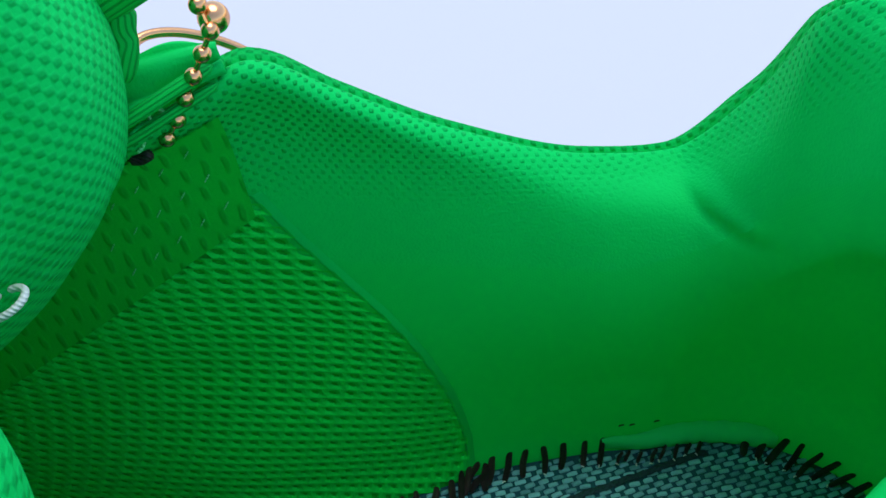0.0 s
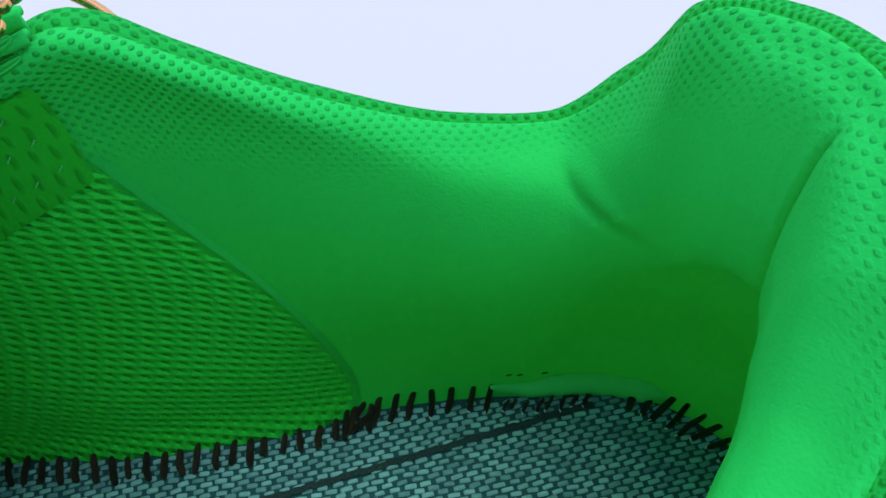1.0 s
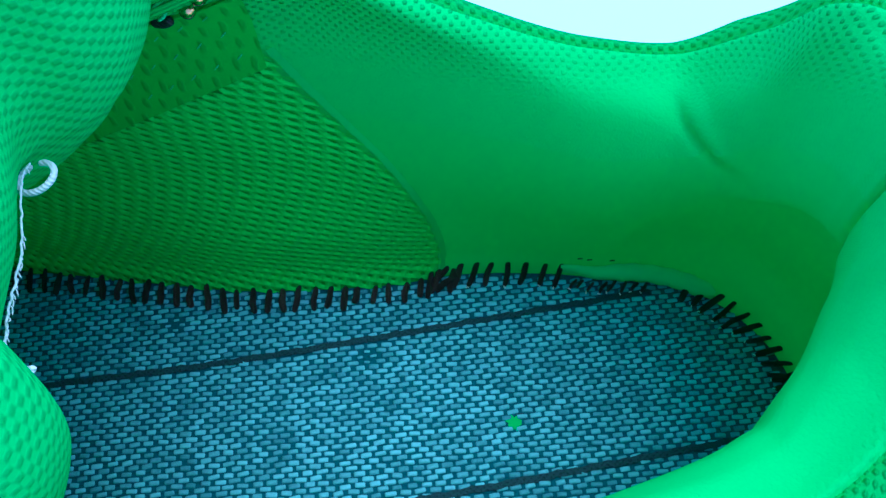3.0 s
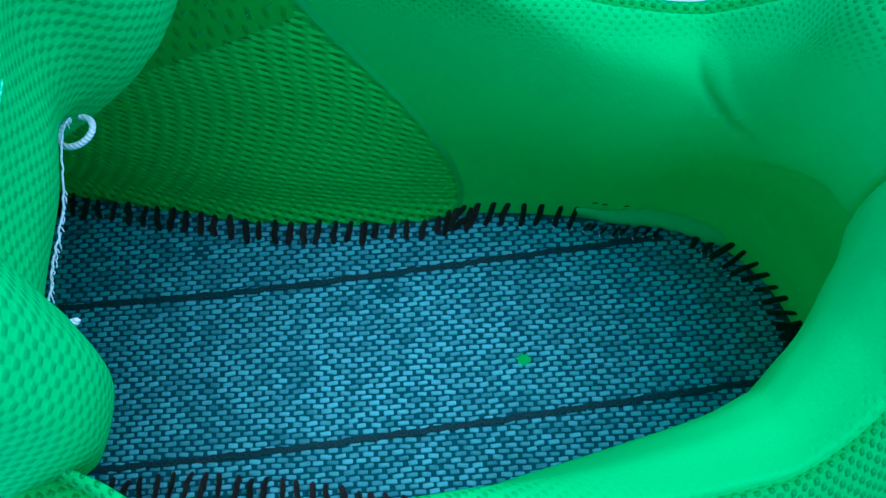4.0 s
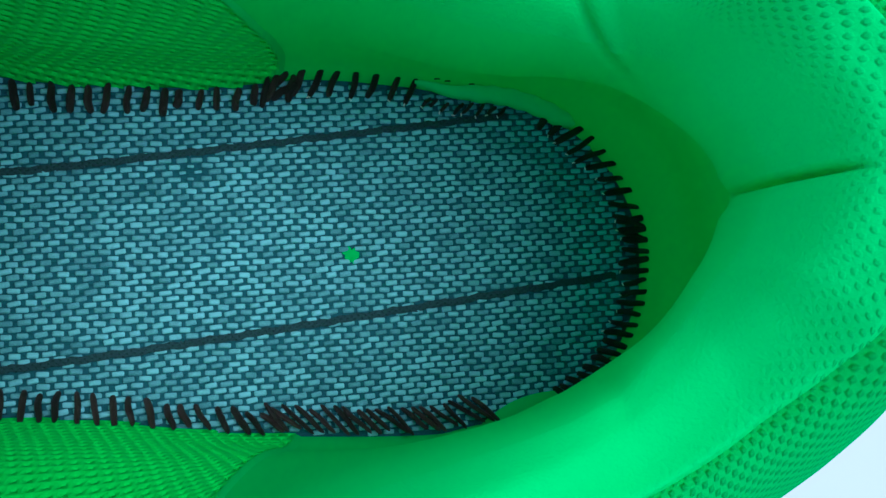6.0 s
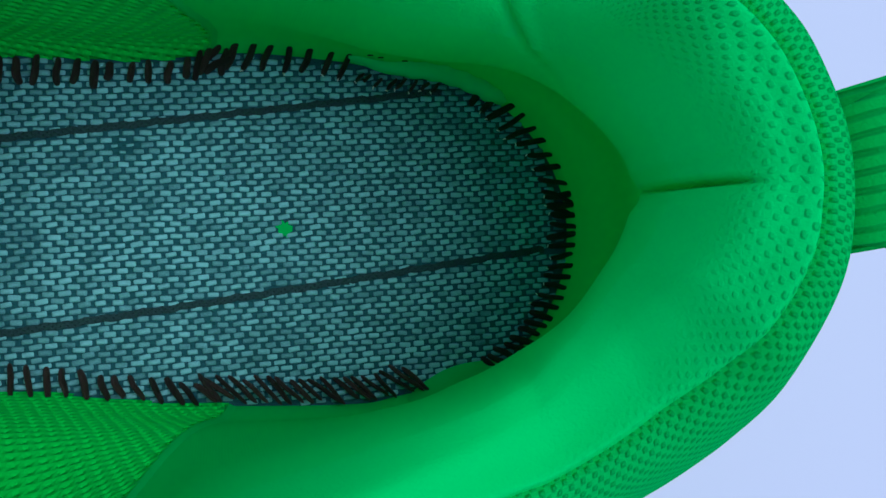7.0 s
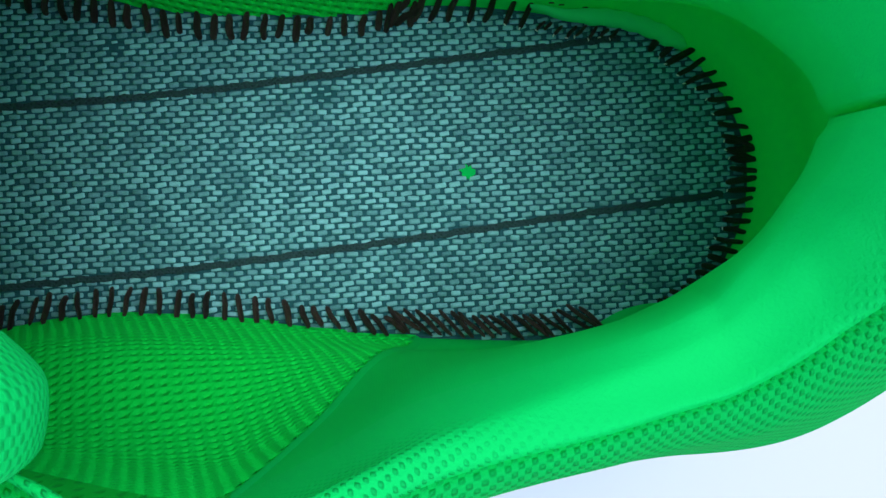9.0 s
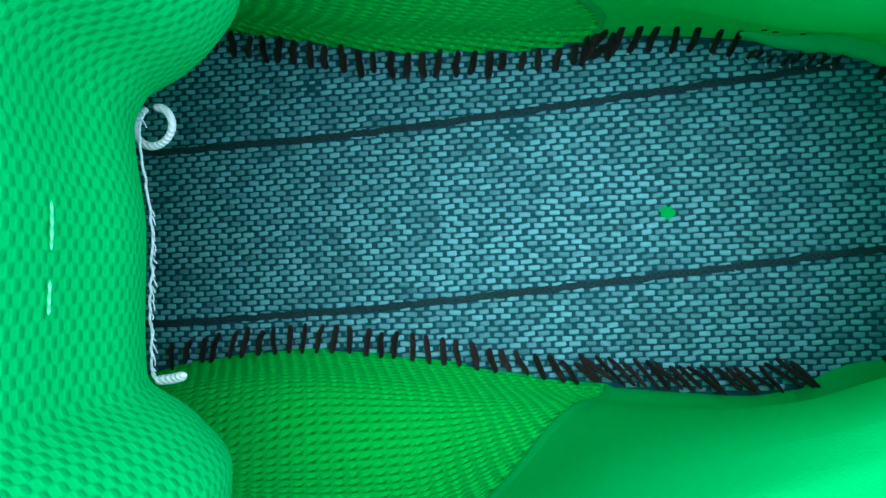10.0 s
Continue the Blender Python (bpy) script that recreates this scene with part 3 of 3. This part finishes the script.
# small dark specks on the lining above the lip and beside the flap
for p, z in ((side(.0152, True), .0072), (side(.0170, True), .0072), (side(.0212, True), .0074), (-.86, .0060)):
    o, d = station(p)
    q = o + d * (float(floor_l(p)) + .0004)
    tube("speck", [(q[0] - .0005, q[1], z), (q[0], q[1], z + .0001), (q[0] + .0006, q[1], z)], .00013, M_STITCH, lining, "dark speck on the lining")
# ---- tongue: a thick knit pad with two lobes and a recessed middle edge ----
lip_x = smooth_table([-.036, -.031, -.026, -.0215, -.0185, -.006, .0035, .0065, .0095, .014, .022, .032, .038],
                     [-.056, -.0475, -.0465, -.0495, -.0530, -.0537, -.0552, -.0536, -.0485, -.0453, -.0440, -.0462, -.055])
lip_z = smooth_table([-.036, -.022, -.018, .003, .0075, .02, .038], [.080, .084, .0855, .0835, .084, .083, .080])


def tongue_point(y, s):
    """s runs round the pad's section: down the inner face, round the lip, up the outer face."""
    x, z = float(lip_x(y)), float(lip_z(y))
    w = 1 - abs(y) / .06
    c = np.array([(-.052 + .30 * (x + .052), z + .050), (-.048 + .45 * (x + .052), z + .034), (x + .0035, z + .018), (x + .0030, z + .009), (x + .0008, z + .002), (x - .0012, z - .0008),
                  (x - .0045, z - .005), (x - .014, z - .013), (x - .040, z - .028), (x - .080, z - .045), (x - .082, z - .041), (x - .042, z - .019), (x - .024, z - .004), (x - .018, z + .012),
                  (-.063, z + .034), (-.062, z + .052), (-.057, z + .0535), (-.052 + .30 * (x + .052), z + .050)])
    pts = catmull(c, 137)
    j = min(s * 136, 135.999)
    k = int(j)
    q = pts[k] + (pts[k + 1] - pts[k]) * (j - k)
    return (q[0], y, q[1])


tongue = new("tongue")
tongue.parent = shoe
tagged(tongue, "padded green spacer-mesh tongue")
ys = np.concatenate([np.linspace(-.0355, .0375, 120)])
verts, faces, uvs = grid_sheet(lambda y, s: tongue_point(y, s), ys, np.linspace(0, 1, 137))
k = 137
faces += [tuple(range(k - 1)), tuple(reversed(range((len(ys) - 1) * k, len(ys) * k - 1)))]
pad = link("tongue_pad", verts, faces, M_TONGUE, tongue, "", uvs)

# white overlock thread along the tongue's edge, with a loop and a loose tail
ys = np.linspace(.0052, -.0192, 40)
edge = [(float(lip_x(y)) + .0006 + rng.uniform(-.0001, .00012), y, float(lip_z(y)) + .0006 + rng.uniform(-.0001, .0001)) for y in ys]
tube("edge_thread", edge, .00013, M_WHITE, tongue, "white overlock thread along the tongue edge")
for i in range(26):                                  # frayed ends along the edge
    x, y, z = edge[1 + (i * 37) % 38]
    tube("frayed_end", [(x, y, z), (x + rng.uniform(.0001, .0004), y - .0004, z + .0001), (x + rng.uniform(.0001, .0006), y - rng.uniform(.0006, .0012), z + rng.uniform(-.0002, .0003))],
         .00007, M_WHITE, tongue, sides=5)
cx, cy, cz = -.0541, .0040, .0832
tube("thread_loop", [(cx + .0021 * math.cos(a) + .0004, cy + .0018 * math.sin(a), cz + .0006 * math.cos(a)) for a in np.linspace(.6 * math.pi, 2.5 * math.pi, 14)], .00038, M_WHITE, tongue, "white loop of loose thread")
tube("thread_tail", [(-.0525, -.0190, .0856), (-.0508, -.0188, .0858), (-.0492, -.0184, .0862)], .00045, M_WHITE, tongue, "white loose thread tail")
# two tack stitches; the glare on them is put in as pale colour
for y0, y1 in ((-.0045, -.0080), (-.0098, -.0122)):
    pts = []
    for t in (0, .5, 1):
        y = y0 + (y1 - y0) * t
        q = tongue_point(y, .100)
        pts.append((q[0] + .0003, y, q[2]))
    tube("tack_stitch", pts, .00013, M_PALE, tongue, "tack stitch on the tongue, its glint in the pale colour")

# pull tab: a folded webbing loop behind the heel
tab = new("pull_tab")
tab.parent = shoe
tagged(tab, "ribbed green webbing pull tab")
us, ws = np.linspace(0, 1, 60), np.linspace(-1, 1, 20)
loop = catmull(np.array([(.0468, .068), (.0478, .0800), (.0508, .0875), (.0568, .0915), (.0640, .0930), (.0668, .0905), (.0650, .0870), (.0585, .0830), (.0540, .0760), (.0535, .068)]), 60)
vs, uv = [], []
for i, (x, z) in enumerate(loop):
    for w in ws:
        half = .0062 + .0026 * min(1, max(0, (x - .0485) / .005))
        y = -.0022 + w * half + (x - .048) * .25
        vs.append((x, y, z - .0008 * w * w))
        uv.append((w * half, i * .0008))
fs = [(i * 20 + j, (i + 1) * 20 + j, (i + 1) * 20 + j + 1, i * 20 + j + 1) for i in range(59) for j in range(19)]
ob = link("webbing_loop", vs, fs, M_TAB, tab, "", uv)
mod = ob.modifiers.new("thickness", "SOLIDIFY")
mod.thickness, mod.offset = .0016, 0

# binding edges and loose threads at the far eyestay
eye = new("eyelet_edge")
eye.parent = shoe
tagged(eye, "bound green eyelet edge with loose threads")
us, ws = np.linspace(0, 1, 40), np.linspace(0, 1, 16)
low = catmull(np.array([(-.0312, .0268, .0895), (-.037, .0256, .0878), (-.0440, .0250, .0858), (-.056, .0232, .0815)]), 40)
top = catmull(np.array([(-.0318, .0300, .0915), (-.037, .0306, .0922), (-.0430, .0305, .0908), (-.056, .0290, .0862)]), 40)
vs, uv = [], []
for i in range(40):
    for w in ws:
        q = low[i] + (top[i] - low[i]) * w
        r = .0011 * math.sin(w * 11.0 + 1.2 * math.sin(i * .12)) * (1 - .4 * w)
        vs.append((q[0], q[1] - .6 * r, q[2] + .8 * r))
        uv.append((i * .0006, w * .007))
fs = [(i * 16 + j, (i + 1) * 16 + j, (i + 1) * 16 + j + 1, i * 16 + j + 1) for i in range(39) for j in range(15)]
ob = link("folded_edge", vs, fs, M_COLLAR, eye, "folded green knit edge", uv)
mod = ob.modifiers.new("thickness", "SOLIDIFY")
mod.thickness, mod.offset = .0008, 0
for dz, r in ((.0006, .0011), (-.0016, .0009)):
    tube("binding_strap", [(-.0322, .0262, .0902 + dz), (-.037, .0250, .0888 + dz), (-.0425, .0243, .0868 + dz), (-.052, .0236, .0838 + dz)], r, M_LACE, eye, "rolled green binding strap", flat=.7)
tube("loose_thread", [(-.0400, .0255, .0880), (-.0385, .0250, .0872), (-.0392, .0248, .0862), (-.0402, .0250, .0868), (-.0396, .0249, .0880)], .00022, M_PALE, eye, "pale loose thread")
tube("loose_thread", [(-.0400, .0252, .0870), (-.0410, .0250, .0855), (-.0418, .0248, .0838), (-.0428, .0246, .0830)], .00022, M_PALE, eye, "pale loose thread")
tube("loose_thread", [(-.0405, .0268, .0945), (-.0412, .0262, .0930), (-.0425, .0255, .0922)], .0004, M_PALE, eye, "pale loose thread")
for i in range(14):
    x = -.036 - .0035 * (i % 5) - .001 * (i // 5)
    z = float(panel_top(x, True)) + .004 + .0055 * (i // 5)
    a, b = wall_at(x, True, z, .0010), wall_at(x - .0009, True, z - .0012, .0010)
    tube("bar_stitch", [a, b], .0001, M_PALE, eye)

# rolled lace end
lace = new("lace_end")
lace.parent = shoe
tagged(lace, "rolled green ribbed lace end with dark marks")
tube("lace_roll", [(-.0362, .0260, .1022), (-.0378, .0264, .1014), (-.0400, .0270, .1003), (-.0425, .0278, .0990)], .0026, M_LACE, lace, "green ribbed lace", sides=20)
tube("lace_stem", [(-.0392, .0270, .0990), (-.0400, .0268, .0965), (-.0405, .0265, .0940), (-.0420, .026, .091)], .0016, M_LACE, lace, "green twisted lace")
for px, pz in ((-0.0389, 0.1061), (-0.039, 0.1049), (-0.0399, 0.1034)):
    tube("lace_mark", [(px - .0008, .0240, pz - .0002), (px - .0002, .0237, pz + .0003), (px + .0003, .0237, pz - .0001), (px + .0009, .0239, pz + .0005)], .00026, M_STITCH, lace, "dark printed mark")

# ball chain over the collar's front corner, and a key ring behind it
chain = tagged(new("ball_chain"), "rose-gold ball chain hanging over the green collar", "ball chain")
way = catmull(np.array([(-.0425, .0275, .1040), (-.0403, .0265, .1060), (-.0380, .0255, .1064), (-.0350, .0255, .1046), (-.0328, .0258, .1002), (-.0316, .0256, .0972),
                        (-.0314, .0250, .0948), (-.0333, .0250, .0922), (-.0354, .0250, .0890), (-.0372, .0250, .0863), (-.0392, .0252, .0838), (-.0416, .0255, .0825)]), 400)
seg = np.concatenate([[0], np.cumsum(np.linalg.norm(np.diff(way, axis=0), axis=1))])
pitch = .0028
bm = bmesh.new()
bmesh.ops.create_uvsphere(bm, u_segments=20, v_segments=12, radius=.00098)
bead_me = bpy.data.meshes.new("bead")
bm.to_mesh(bead_me)
bm.free()
bead_me.materials.append(M_GOLD)
bead_me.polygons.foreach_set("use_smooth", [True] * len(bead_me.polygons))
last = None
for i in range(int(seg[-1] / pitch) + 1):
    q = [float(np.interp(i * pitch, seg, way[:, k])) for k in range(3)]
    ob = new("bead", bead_me)
    ob.location = q
    ob.parent = chain
    if last:
        tube("link_wire", [last, [(a + b) / 2 for a, b in zip(last, q)], q], .0003, M_GOLD, chain, taper=False)
    last = q
bm = bmesh.new()
bmesh.ops.create_uvsphere(bm, u_segments=24, v_segments=14, radius=.0017, matrix=Matrix.Translation((-.0308, .0268, .0957)))
part("clasp_ball", bm, M_GOLD, chain, "larger rose-gold clasp ball")
tube("end_cap", [(-.0414, .0255, .0822), (-.0428, .0258, .0815), (-.0442, .0262, .0815)], .0007, M_STITCH, chain, "dark end cap")

ring_pts = [(-.0342 + .0098 * math.cos(a) * .84 + .0024 * math.sin(a) * .54, .0385 + .0045 * math.sin(a), .0830 - .0098 * math.cos(a) * .54 + .0024 * math.sin(a) * .84)
            for a in np.linspace(0, 2 * math.pi, 40)]
key_ring = new("key_ring", tube_mesh("key_ring", ring_pts, .00065, M_GOLD, taper=False))
tagged(key_ring, "thin rose-gold metal ring behind the collar edge", "key ring")
